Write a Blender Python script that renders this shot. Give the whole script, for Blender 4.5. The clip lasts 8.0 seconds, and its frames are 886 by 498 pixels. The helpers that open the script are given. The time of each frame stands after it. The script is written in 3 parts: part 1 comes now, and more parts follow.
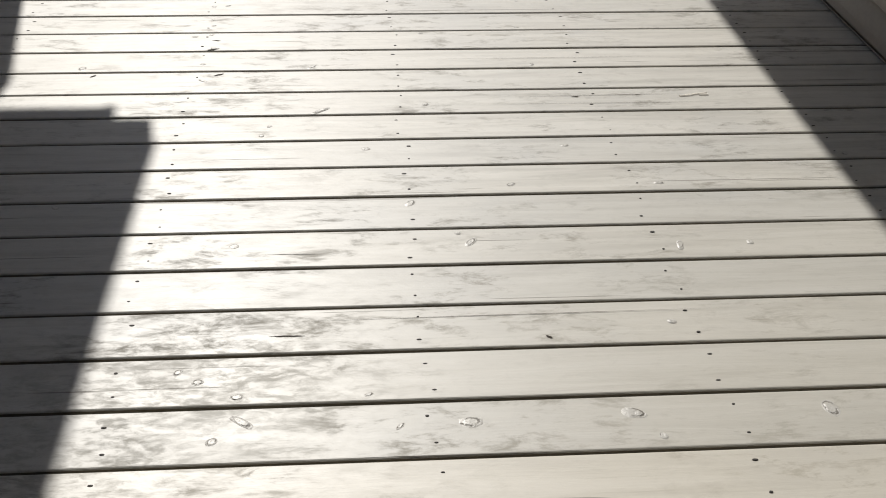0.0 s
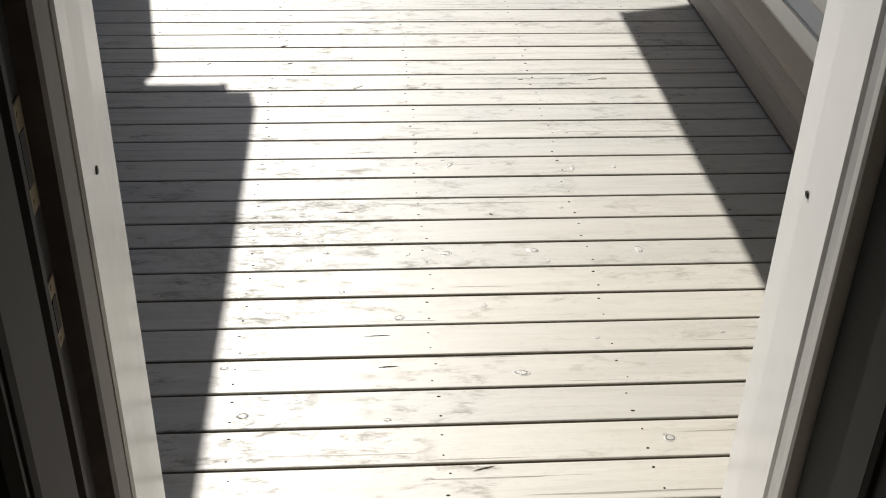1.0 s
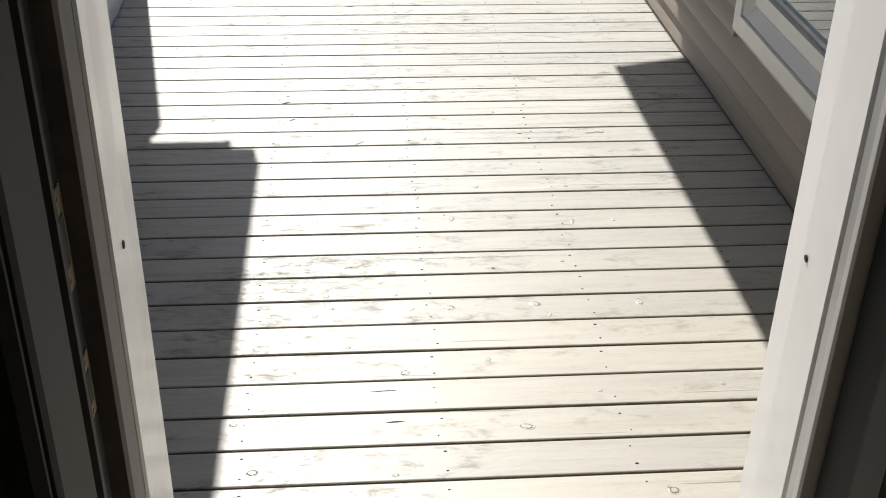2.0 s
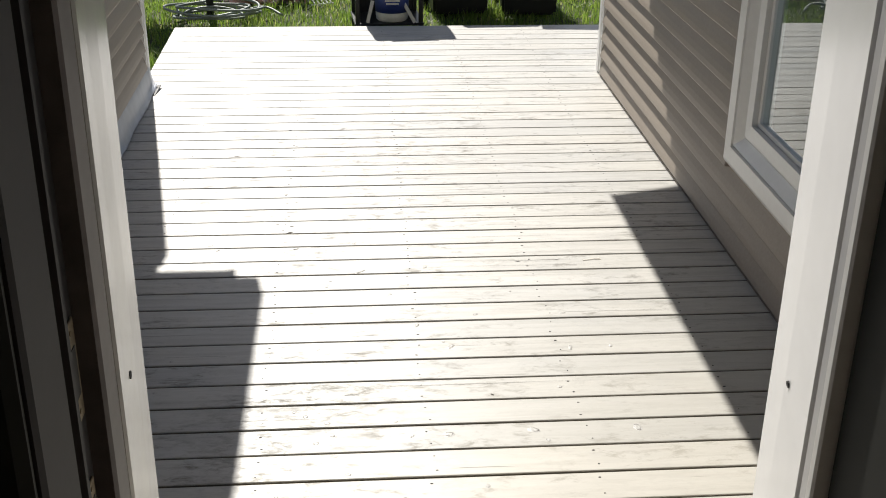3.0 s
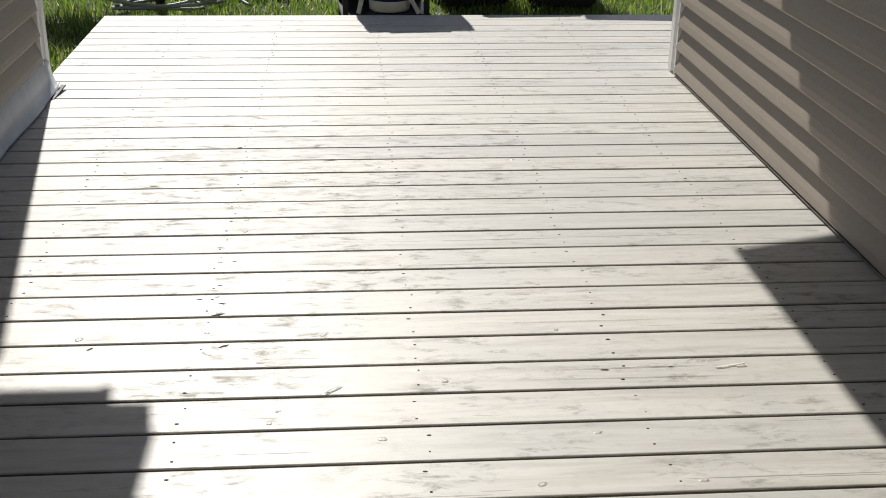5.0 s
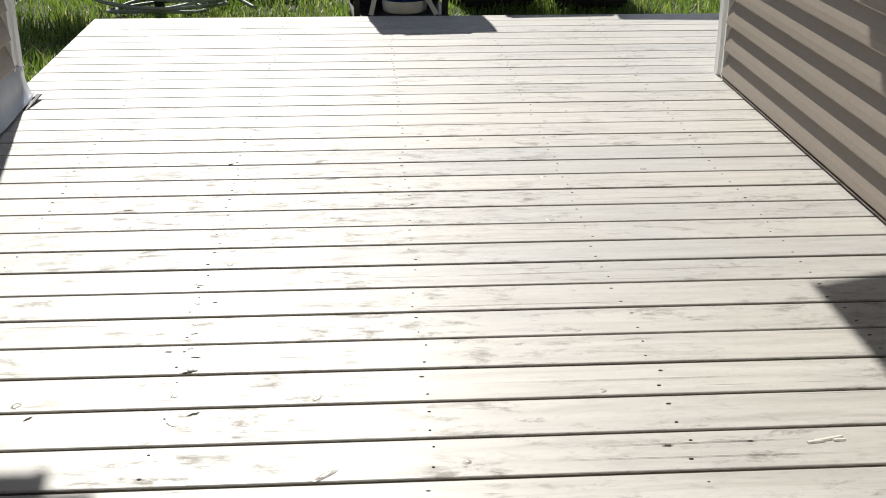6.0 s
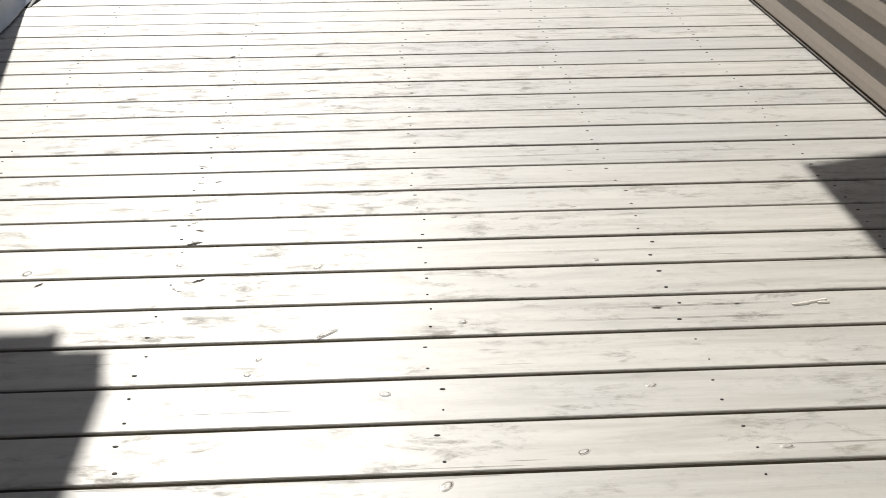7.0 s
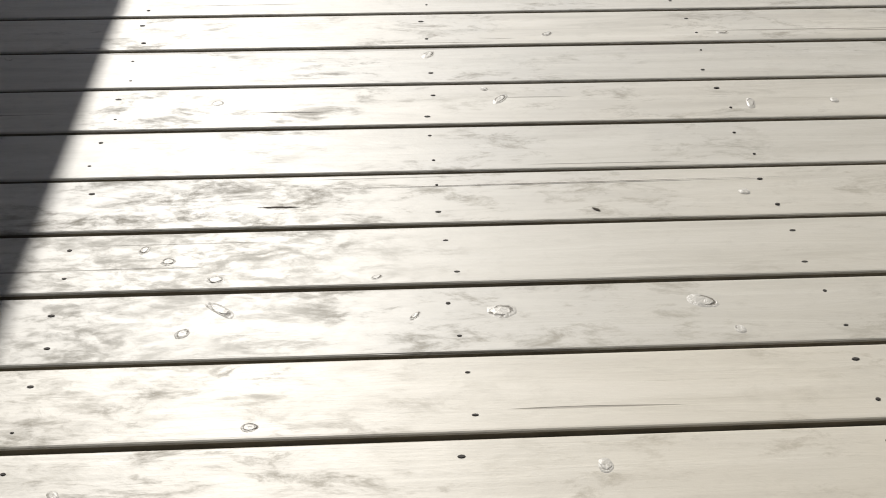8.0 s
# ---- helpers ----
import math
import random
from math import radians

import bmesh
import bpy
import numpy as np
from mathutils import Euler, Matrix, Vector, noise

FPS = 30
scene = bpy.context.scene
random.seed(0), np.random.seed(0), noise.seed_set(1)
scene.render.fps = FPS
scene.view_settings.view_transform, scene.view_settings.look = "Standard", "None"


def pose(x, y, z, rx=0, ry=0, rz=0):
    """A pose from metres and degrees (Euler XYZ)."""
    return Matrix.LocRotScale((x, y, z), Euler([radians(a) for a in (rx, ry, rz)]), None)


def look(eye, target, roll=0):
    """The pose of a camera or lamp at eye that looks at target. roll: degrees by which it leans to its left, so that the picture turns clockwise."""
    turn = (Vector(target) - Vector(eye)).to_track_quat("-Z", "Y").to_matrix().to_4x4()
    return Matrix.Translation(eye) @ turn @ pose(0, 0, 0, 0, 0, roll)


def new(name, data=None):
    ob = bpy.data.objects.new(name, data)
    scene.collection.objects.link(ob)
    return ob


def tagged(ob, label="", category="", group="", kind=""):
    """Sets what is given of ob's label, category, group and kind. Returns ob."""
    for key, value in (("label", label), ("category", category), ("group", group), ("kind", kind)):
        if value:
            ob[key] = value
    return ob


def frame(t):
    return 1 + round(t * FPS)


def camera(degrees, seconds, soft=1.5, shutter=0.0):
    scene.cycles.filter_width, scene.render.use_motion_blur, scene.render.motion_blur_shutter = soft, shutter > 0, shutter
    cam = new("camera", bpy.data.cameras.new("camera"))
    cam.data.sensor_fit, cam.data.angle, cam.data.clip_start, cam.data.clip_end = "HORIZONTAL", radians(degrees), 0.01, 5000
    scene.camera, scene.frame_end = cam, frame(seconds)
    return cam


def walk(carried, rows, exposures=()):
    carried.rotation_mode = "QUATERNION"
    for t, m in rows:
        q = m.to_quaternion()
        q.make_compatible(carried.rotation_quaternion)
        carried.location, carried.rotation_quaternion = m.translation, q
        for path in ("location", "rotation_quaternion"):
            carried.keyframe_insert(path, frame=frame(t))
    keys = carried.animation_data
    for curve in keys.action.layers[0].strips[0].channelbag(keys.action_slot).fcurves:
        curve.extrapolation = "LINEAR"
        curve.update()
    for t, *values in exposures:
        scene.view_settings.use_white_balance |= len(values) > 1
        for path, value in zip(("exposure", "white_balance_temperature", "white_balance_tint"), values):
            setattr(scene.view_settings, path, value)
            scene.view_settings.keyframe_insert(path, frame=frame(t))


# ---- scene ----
# ---------------------------------------------------------------- camera
cam = camera(42.0, 8.0, soft=1.0)
ROWS = [
    (0.0, -0.099, -1.987, 1.275, -31.84, -1.07, -4.23),
    (0.1, -0.095, -2.055, 1.293, -32.59, -1.45, -4.10),
    (0.2, -0.116, -2.288, 1.410, -32.76, -1.55, -4.25),
    (0.3, -0.149, -2.627, 1.587, -32.64, -1.46, -4.35),
    (0.4, -0.165, -2.907, 1.744, -32.73, -2.11, -4.09),
    (0.5, -0.173, -3.418, 1.928, -31.23, -1.06, -3.99),
    (1.0, -0.184, -3.560, 2.009, -32.95, -1.36, -3.93),
    (1.2, -0.188, -3.520, 2.015, -33.84, -1.34, -4.02),
    (2.3, -0.217, -3.619, 2.093, -28.61, -0.92, -4.45),
    (2.5, -0.209, -3.630, 2.106, -27.15, -0.94, -4.36),
    (3.0, -0.203, -3.658, 2.114, -24.54, -0.64, -4.38),
    (3.5, -0.201, -3.652, 2.116, -23.78, -0.32, -4.14),
    (3.7, -0.198, -3.644, 2.118, -24.12, -0.32, -3.99),
    (3.8, -0.193, -3.602, 2.039, -23.89, -0.26, -3.99),
    (3.9, -0.175, -2.914, 1.799, -25.28, -0.82, -4.13),
    (4.0, -0.164, -2.513, 1.653, -26.08, -0.78, -4.47),
    (4.2, -0.130, -2.067, 1.463, -27.07, -1.14, -4.40),
    (4.5, -0.108, -1.805, 1.380, -26.38, -0.76, -4.32),
    (5.0, -0.133, -1.677, 1.410, -23.24, -0.80, -4.45),
    (5.2, -0.132, -1.653, 1.421, -22.38, -0.73, -4.29),
    (6.3, -0.079, -1.019, 1.203, -23.22, -0.05, -3.49),
    (6.5, -0.085, -1.049, 1.199, -23.59, 0.04, -3.54),
    (7.0, -0.077, -1.231, 1.170, -26.51, 0.01, -3.42),
    (7.5, -0.074, -1.491, 1.086, -31.50, -0.36, -3.65),
    (8.0, -0.082, -1.698, 1.023, -37.16, -0.70, -3.38),
]
EXPOSURES = [(0.0, -0.12), (0.5, -0.08), (0.9, 0.22), (2.3, 0.40), (3.7, 0.46), (4.0, 0.40), (4.5, 0.08), (5.2, 0.08), (6.3, 0.30), (7.0, 0.20), (8.0, 0.05)]
walk(cam, [(t, pose(x, y, z, 90 + pitch, roll, yaw)) for t, x, y, z, pitch, roll, yaw in ROWS], EXPOSURES)

# ---------------------------------------------------------------- light
SUN_ELEV = radians(41.5)
SUN_FROM = Vector((-0.174, 0.985, 0.0)).normalized() * math.cos(SUN_ELEV) + Vector((0, 0, math.sin(SUN_ELEV)))
world = bpy.data.worlds.new("world")
scene.world = world
world.use_nodes = True
wn = world.node_tree.nodes
sky = wn.new("ShaderNodeTexSky")
sky.sky_type, sky.sun_disc = "NISHITA", False
sky.sun_elevation, sky.sun_rotation = SUN_ELEV, math.atan2(SUN_FROM.x, SUN_FROM.y)
wn["Background"].inputs["Strength"].default_value = 0.056
world.node_tree.links.new(sky.outputs["Color"], wn["Background"].inputs["Color"])
sun_data = bpy.data.lights.new("sun", "SUN")
sun_data.energy, sun_data.angle, sun_data.color = 4.4, radians(0.6), (1.0, 0.962, 0.903)
sun = new("sun", sun_data)
sun.matrix_world = look(SUN_FROM * 20, (0, 0, 0))


# ---------------------------------------------------------------- materials
class Mat:
    """A node material with short helpers."""

    def __init__(self, name, rough=0.6, metal=0.0, spec=0.5):
        self.m = bpy.data.materials.new(name)
        self.m.use_nodes = True
        self.t = self.m.node_tree
        self.p = self.t.nodes["Principled BSDF"]
        self.p.inputs["Roughness"].default_value = rough
        self.p.inputs["Metallic"].default_value = metal
        self.p.inputs["Specular IOR Level"].default_value = spec
        self.co = self.t.nodes.new("ShaderNodeTexCoord").outputs["Object"]
        self.info = self.t.nodes.new("ShaderNodeObjectInfo")

    def n(self, kind, **sockets):
        node = self.t.nodes.new(kind)
        for k, v in sockets.items():
            self.put(node, k.replace("_", " "), v)
        return node

    def put(self, node, key, v):
        sock = node.inputs[int(key[1:])] if key[0] == "i" and key[1:].isdigit() else node.inputs[key]
        if isinstance(v, bpy.types.NodeSocket):
            self.t.links.new(v, sock)
        else:
            sock.default_value = v

    def coords(self, scale=(1, 1, 1), shift=True):
        node = self.n("ShaderNodeMapping", Vector=self.co, Scale=scale)
        if shift:
            c = self.n("ShaderNodeCombineXYZ", X=self.math("MULTIPLY", self.info.outputs["Random"], 37.0),
                       Y=self.math("MULTIPLY", self.info.outputs["Random"], 91.0), Z=self.math("MULTIPLY", self.info.outputs["Random"], 13.0))
            self.put(node, "Location", c.outputs[0])
        return node.outputs[0]

    def math(self, op, a, b=0.0):
        node = self.t.nodes.new("ShaderNodeMath")
        node.operation = op
        self.put(node, "i0", a)
        self.put(node, "i1", b)
        return node.outputs[0]

    def noise(self, vec, scale, detail=4.0, rough=0.55, distort=0.0):
        return self.n("ShaderNodeTexNoise", Vector=vec, Scale=scale, Detail=detail, Roughness=rough, Distortion=distort).outputs["Fac"]

    def ramp(self, fac, stops):
        node = self.n("ShaderNodeValToRGB", Fac=fac)
        el = node.color_ramp.elements
        while len(el) < len(stops):
            el.new(0.5)
        for e, (p, c) in zip(el, stops):
            e.position, e.color = p, (c if len(c) == 4 else (*c, 1)) if isinstance(c, tuple) else (c, c, c, 1)
        return node.outputs["Color"]

    def mix(self, fac, a, b, mode="MIX"):
        node = self.t.nodes.new("ShaderNodeMix")
        node.data_type, node.blend_type = "RGBA", mode
        self.put(node, "i0", fac)
        for key, v in (("i6", a), ("i7", b)):
            self.put(node, key, (*v, 1) if isinstance(v, tuple) and len(v) == 3 else v)
        return node.outputs[2]

    def color(self, v):
        self.put(self.p, "Base Color", (*v, 1) if isinstance(v, tuple) and len(v) == 3 else v)

    def rough(self, v):
        self.put(self.p, "Roughness", v)

    def bump(self, height, strength=0.3, dist=0.002):
        node = self.n("ShaderNodeBump", Height=height, Strength=strength, Distance=dist)
        self.t.links.new(node.outputs[0], self.p.inputs["Normal"])


def simple(name, col, rough=0.6, metal=0.0, var=0.12, scale=18.0, bump=0.15, dist=0.001, spec=0.5):
    k = Mat(name, rough, metal, spec)
    v = k.coords(shift=False)
    a = k.noise(v, scale)
    b = k.noise(v, scale * 0.13, 3.0)
    f = k.math("ADD", k.math("MULTIPLY", a, 0.5), k.math("MULTIPLY", b, 0.5))
    lo, hi = tuple(c * (1 - var) for c in col), tuple(min(1, c * (1 + var)) for c in col)
    k.color(k.ramp(f, [(0.35, lo), (0.65, hi)]))
    k.rough(k.math("ADD", rough - 0.06, k.math("MULTIPLY", a, 0.12)))
    k.bump(a, bump, dist)
    return k.m


def plank_paint():
    """Worn greige deck paint over softwood: streaks along the board, stains, fine checks."""
    k = Mat("plank_paint", 0.45, spec=0.65)
    long = k.coords((0.7, 9.0, 9.0))
    fine = k.coords((2.2, 60.0, 20.0))
    iso = k.coords((1, 1, 1))
    streak = k.noise(long, 3.0, 5.0, 0.6, 0.8)
    grain = k.noise(fine, 3.0, 4.0, 0.65, 0.5)
    blotch = k.noise(iso, 2.3, 4.0, 0.6)
    worn = k.noise(k.coords((1.0, 2.8, 1.0)), 9.0, 8.0, 0.76, 0.35)
    mottle = k.noise(k.coords((1.0, 2.0, 1.0)), 26.0, 5.0, 0.7, 0.5)
    base = k.ramp(streak, [(0.28, (0.455, 0.442, 0.408)), (0.5, (0.56, 0.547, 0.507)), (0.75, (0.63, 0.617, 0.582))])
    base = k.mix(k.math("MULTIPLY", k.ramp(grain, [(0.44, 0.0), (0.74, 1.0)]), 0.15), base, (0.36, 0.345, 0.31))
    base = k.mix(k.math("MULTIPLY", k.ramp(mottle, [(0.52, 0.0), (0.70, 1.0)]), 0.32), base, (0.36, 0.355, 0.325))
    base = k.mix(k.math("MULTIPLY", k.ramp(blotch, [(0.5, 0.0), (0.72, 1.0)]), 0.5), base, (0.45, 0.455, 0.455))
    dirt = k.math("MULTIPLY", k.ramp(worn, [(0.52, 0.0), (0.64, 1.0)]), k.ramp(blotch, [(0.46, 0.0), (0.56, 1.0)]))
    base = k.mix(k.math("MULTIPLY", dirt, 0.75), base, (0.22, 0.205, 0.175))
    bare = k.math("MULTIPLY", k.ramp(worn, [(0.28, 1.0), (0.36, 0.0)]), k.ramp(streak, [(0.5, 0.0), (0.62, 1.0)]))
    base = k.mix(k.math("MULTIPLY", bare, 0.5), base, (0.52, 0.44, 0.38))
    where = k.t.nodes.new("ShaderNodeNewGeometry").outputs["Position"]

    def spot(x, y, rx, ry):
        node = k.n("ShaderNodeMapping", Vector=where, Location=(-x / rx, -y / ry, 0.0), Scale=(1 / rx, 1 / ry, 0.0))
        d = k.t.nodes.new("ShaderNodeVectorMath")
        d.operation = "LENGTH"
        k.t.links.new(node.outputs[0], d.inputs[0])
        return k.ramp(d.outputs["Value"], [(0.35, 1.0), (1.0, 0.0)])
    mould = k.math("MULTIPLY", k.math("MAXIMUM", spot(-0.42, -0.34, 0.45, 0.24), spot(-0.58, -0.55, 0.30, 0.30)), k.ramp(k.math("ADD", k.math("MULTIPLY", worn, 0.45), k.math("MULTIPLY", mottle, 0.55)), [(0.46, 0.0), (0.58, 1.0)]))
    base = k.mix(k.math("MULTIPLY", mould, 0.38), base, (0.22, 0.205, 0.17))
    traffic = k.math("MULTIPLY", spot(-0.35, 2.35, 1.25, 1.15), k.ramp(worn, [(0.46, 0.0), (0.62, 1.0)]))
    base = k.mix(k.math("MULTIPLY", traffic, 0.5), base, (0.31, 0.28, 0.255))
    base = k.mix(k.math("MULTIPLY", spot(0.75, -0.9, 1.5, 1.5), 0.45), base, (0.56, 0.52, 0.43))
    tint = k.ramp(k.info.outputs["Random"], [(0.0, (0.89, 0.895, 0.90)), (0.5, (1.0, 0.99, 0.97)), (1.0, (1.06, 1.045, 1.02))])
    base = k.mix(1.0, base, tint, "MULTIPLY")
    check = k.noise(k.coords((0.5, 30.0, 9.0)), 2.1, 2.0, 0.5, 0.25)
    crack = k.ramp(check, [(0.70, 0.0), (0.715, 1.0)])
    base = k.mix(k.math("MULTIPLY", crack, 0.6), base, (0.13, 0.11, 0.085))
    k.color(base)
    stain = k.math("MINIMUM", k.math("ADD", k.math("ADD", k.math("MULTIPLY", dirt, 0.5), k.math("MULTIPLY", mould, 0.45)), k.math("MULTIPLY", traffic, 0.3)), 1.0)
    k.rough(k.math("ADD", k.math("ADD", 0.31, k.math("MULTIPLY", stain, 0.22)), k.math("ADD", k.math("MULTIPLY", worn, 0.24), k.math("MULTIPLY", streak, 0.10))))
    k.put(k.p, "Specular IOR Level", k.math("SUBTRACT", 0.60, k.math("MULTIPLY", stain, 0.45)))
    h = k.math("SUBTRACT", k.math("ADD", k.math("ADD", k.math("MULTIPLY", grain, 0.15), k.math("MULTIPLY", streak, 0.9)), k.math("MULTIPLY", mottle, 0.35)), k.math("MULTIPLY", crack, 1.4))
    k.bump(h, 0.38, 0.0024)
    return k.m


def knot_paint():
    """A painted-over knot: mostly the board's colour, with a broken dark ring."""
    k = Mat("knot_paint", 0.40)
    w = k.noise(k.coords(), 90.0, 4.0, 0.65, 0.6)
    v = k.noise(k.coords(), 30.0, 3.0, 0.6)
    gen = k.t.nodes.new("ShaderNodeTexCoord").outputs["Generated"]
    c = k.n("ShaderNodeMapping", Vector=gen, Location=(-1.0, -1.0, 0.0), Scale=(2.0, 2.0, 0.0))
    d = k.t.nodes.new("ShaderNodeVectorMath")
    d.operation = "LENGTH"
    k.t.links.new(c.outputs[0], d.inputs[0])
    r = k.math("ADD", d.outputs["Value"], k.math("MULTIPLY", k.math("SUBTRACT", w, 0.5), 0.5))
    ring = k.ramp(r, [(0.50, 0.0), (0.60, 1.0), (0.68, 1.0), (0.80, 0.0)])
    broken = k.math("MULTIPLY", ring, k.ramp(v, [(0.45, 0.0), (0.56, 1.0)]))
    base = k.ramp(w, [(0.3, (0.44, 0.425, 0.385)), (0.7, (0.56, 0.545, 0.51))])
    k.color(k.mix(k.math("MULTIPLY", broken, 0.85), base, (0.10, 0.085, 0.065)))
    k.bump(k.math("SUBTRACT", w, broken), 0.5, 0.003)
    return k.m


def siding_paint():
    k = Mat("siding_vinyl", 0.5)
    v = k.coords((1.2, 14.0, 14.0))
    a = k.noise(v, 5.0, 5.0, 0.6, 0.5)
    b = k.noise(k.coords(), 1.4, 3.0)
    c = k.ramp(a, [(0.3, (0.325, 0.275, 0.225)), (0.7, (0.385, 0.33, 0.275))])
    k.color(k.mix(k.math("MULTIPLY", b, 0.3), c, (0.34, 0.295, 0.245)))
    k.rough(k.math("ADD", 0.42, k.math("MULTIPLY", a, 0.18)))
    k.bump(a, 0.25, 0.0012)
    return k.m


def glass_clear():
    k = Mat("window_glass", 0.01)
    k.color((0.9, 0.95, 0.93))
    k.p.inputs["Transmission Weight"].default_value = 1.0
    k.p.inputs["IOR"].default_value = 1.52
    return k.m


def grass_blades():
    """Blades that let the light through from behind."""
    k = Mat("grass_blades", 0.45)
    isl = k.t.nodes.new("ShaderNodeNewGeometry").outputs["Random Per Island"]
    patch = k.noise(k.coords(shift=False), 1.6, 3.0)
    c = k.ramp(isl, [(0.0, (0.06, 0.11, 0.02)), (0.55, (0.12, 0.19, 0.035)), (0.9, (0.21, 0.27, 0.07)), (1.0, (0.40, 0.36, 0.20))])
    c = k.mix(k.math("MULTIPLY", patch, 0.4), c, (0.15, 0.20, 0.045))
    k.color(c)
    tr = k.n("ShaderNodeBsdfTranslucent", Color=k.mix(1.0, c, (2.0, 2.1, 1.4), "MULTIPLY"))
    mx = k.n("ShaderNodeMixShader", i0=0.5, i1=k.p.outputs[0], i2=tr.outputs[0])
    k.t.links.new(mx.outputs[0], k.t.nodes["Material Output"].inputs["Surface"])
    return k.m


def lawn_soil():
    k = Mat("lawn_soil", 0.9)
    v = k.coords(shift=False)
    a = k.noise(v, 9.0, 6.0, 0.7)
    b = k.noise(v, 0.9, 4.0)
    k.color(k.mix(b, k.ramp(a, [(0.3, (0.035, 0.05, 0.014)), (0.7, (0.085, 0.11, 0.03))]), (0.06, 0.055, 0.03)))
    k.bump(a, 0.6, 0.02)
    return k.m


M_PLANK, M_KNOT, M_SIDING, M_GLASS = plank_paint(), knot_paint(), siding_paint(), glass_clear()
M_TRIM = simple("white_trim_paint", (0.84, 0.83, 0.80), 0.36, var=0.03, scale=30.0, bump=0.03, spec=0.5)
# beige, with the west jamb's shade worked into a darker base colour
M_JAMB = simple("jamb_beige_shade_toned", (0.60, 0.575, 0.525), 0.24, var=0.07, scale=7.0, bump=0.05, spec=0.9)
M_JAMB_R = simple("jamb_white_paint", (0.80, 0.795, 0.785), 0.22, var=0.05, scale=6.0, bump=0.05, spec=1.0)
M_BROWN = simple("brown_jamb_wood", (0.21, 0.18, 0.168), 0.5, var=0.3, scale=14.0)
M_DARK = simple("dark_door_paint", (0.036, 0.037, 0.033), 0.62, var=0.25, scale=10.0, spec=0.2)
M_RUBBER = simple("black_weatherstrip", (0.015, 0.014, 0.014), 0.6)
M_BRASS = simple("aged_brass", (0.30, 0.24, 0.16), 0.5, 1.0)
M_STEEL = simple("dark_nail_steel", (0.03, 0.026, 0.022), 0.75, 0.1)
M_FLASH = simple("galvanised_flashing", (0.46, 0.48, 0.52), 0.42, 0.25, var=0.15, scale=11.0, bump=0.4, dist=0.003)
M_SOFFIT = simple("soffit_paint", (0.52, 0.48, 0.42), 0.6)
M_ROOF = simple("roof_shingle_grit", (0.07, 0.065, 0.06), 0.9, var=0.4, scale=60.0)
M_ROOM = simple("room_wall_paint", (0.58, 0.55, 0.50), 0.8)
# near-black base colour stands for the unlit inside of the doorway wall
M_HALL = simple("hall_wall_shade_tone", (0.065, 0.061, 0.063), 0.8, var=0.2, spec=0.1)
M_FLOOR_IN = simple("hall_floor_wood", (0.20, 0.16, 0.125), 0.5, var=0.3)
M_JOIST = simple("treated_joist_wood", (0.10, 0.075, 0.045), 0.8, var=0.3)
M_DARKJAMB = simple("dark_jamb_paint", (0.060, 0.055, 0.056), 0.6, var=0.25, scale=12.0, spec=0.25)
M_EDGE = simple("raw_board_edge", (0.19, 0.17, 0.13), 0.85, var=0.3)
M_SOIL, M_GRASS = lawn_soil(), grass_blades()
M_BLACK = simple("black_enamel", (0.015, 0.015, 0.016), 0.35)
M_SPLINTER = simple("bare_splintered_wood", (0.74, 0.70, 0.62), 0.7, var=0.25, scale=120.0)
M_GOUGE = simple("rotten_wood_gouge", (0.045, 0.035, 0.025), 0.9)
M_PINK = simple("pink_cloth", (0.80, 0.52, 0.47), 0.85, var=0.2, scale=25.0)
M_WHITE = simple("white_plastic", (0.72, 0.71, 0.68), 0.35)
M_BLUE = simple("blue_label", (0.03, 0.05, 0.22), 0.4)
M_HOSE = simple("green_grey_hose", (0.24, 0.28, 0.24), 0.45)
M_GREEN = simple("dark_green_shade_panel", (0.018, 0.03, 0.02), 0.9)


# ---------------------------------------------------------------- mesh helpers
def link(name, bm, material, parent=None, label="", m=None, smooth=False):
    me = bpy.data.meshes.new(name)
    bmesh.ops.recalc_face_normals(bm, faces=bm.faces)
    bm.to_mesh(me)
    bm.free()
    me.materials.append(material)
    if smooth:
        for p in me.polygons:
            p.use_smooth = True
    ob = new(name, me)
    if parent is not None:
        ob.parent = parent
    if m is not None:
        ob.matrix_basis = m
    if label:
        ob["label"] = label
    return ob


def part(name, bm, material, parent, label="", m=None, smooth=False):
    return link(name, bm, material, parent, label, m, smooth)


def empty(name, m=None):
    ob = new(name)
    ob.empty_display_size = 0.1
    if m is not None:
        ob.matrix_basis = m
    return ob


def box(x0, x1, y0, y1, z0, z1, bevel=0.0, bm=None, seg=1):
    own = bm is None
    b = bmesh.new() if own else bm
    vs = bmesh.ops.create_cube(b, size=1.0)["verts"]
    for v in vs:
        v.co = Vector(((x0 + x1) / 2 + v.co.x * (x1 - x0), (y0 + y1) / 2 + v.co.y * (y1 - y0), (z0 + z1) / 2 + v.co.z * (z1 - z0)))
    if bevel:
        es = list({e for v in vs for e in v.link_edges})
        bmesh.ops.bevel(b, geom=es, offset=bevel, segments=seg, affect="EDGES")
    return b


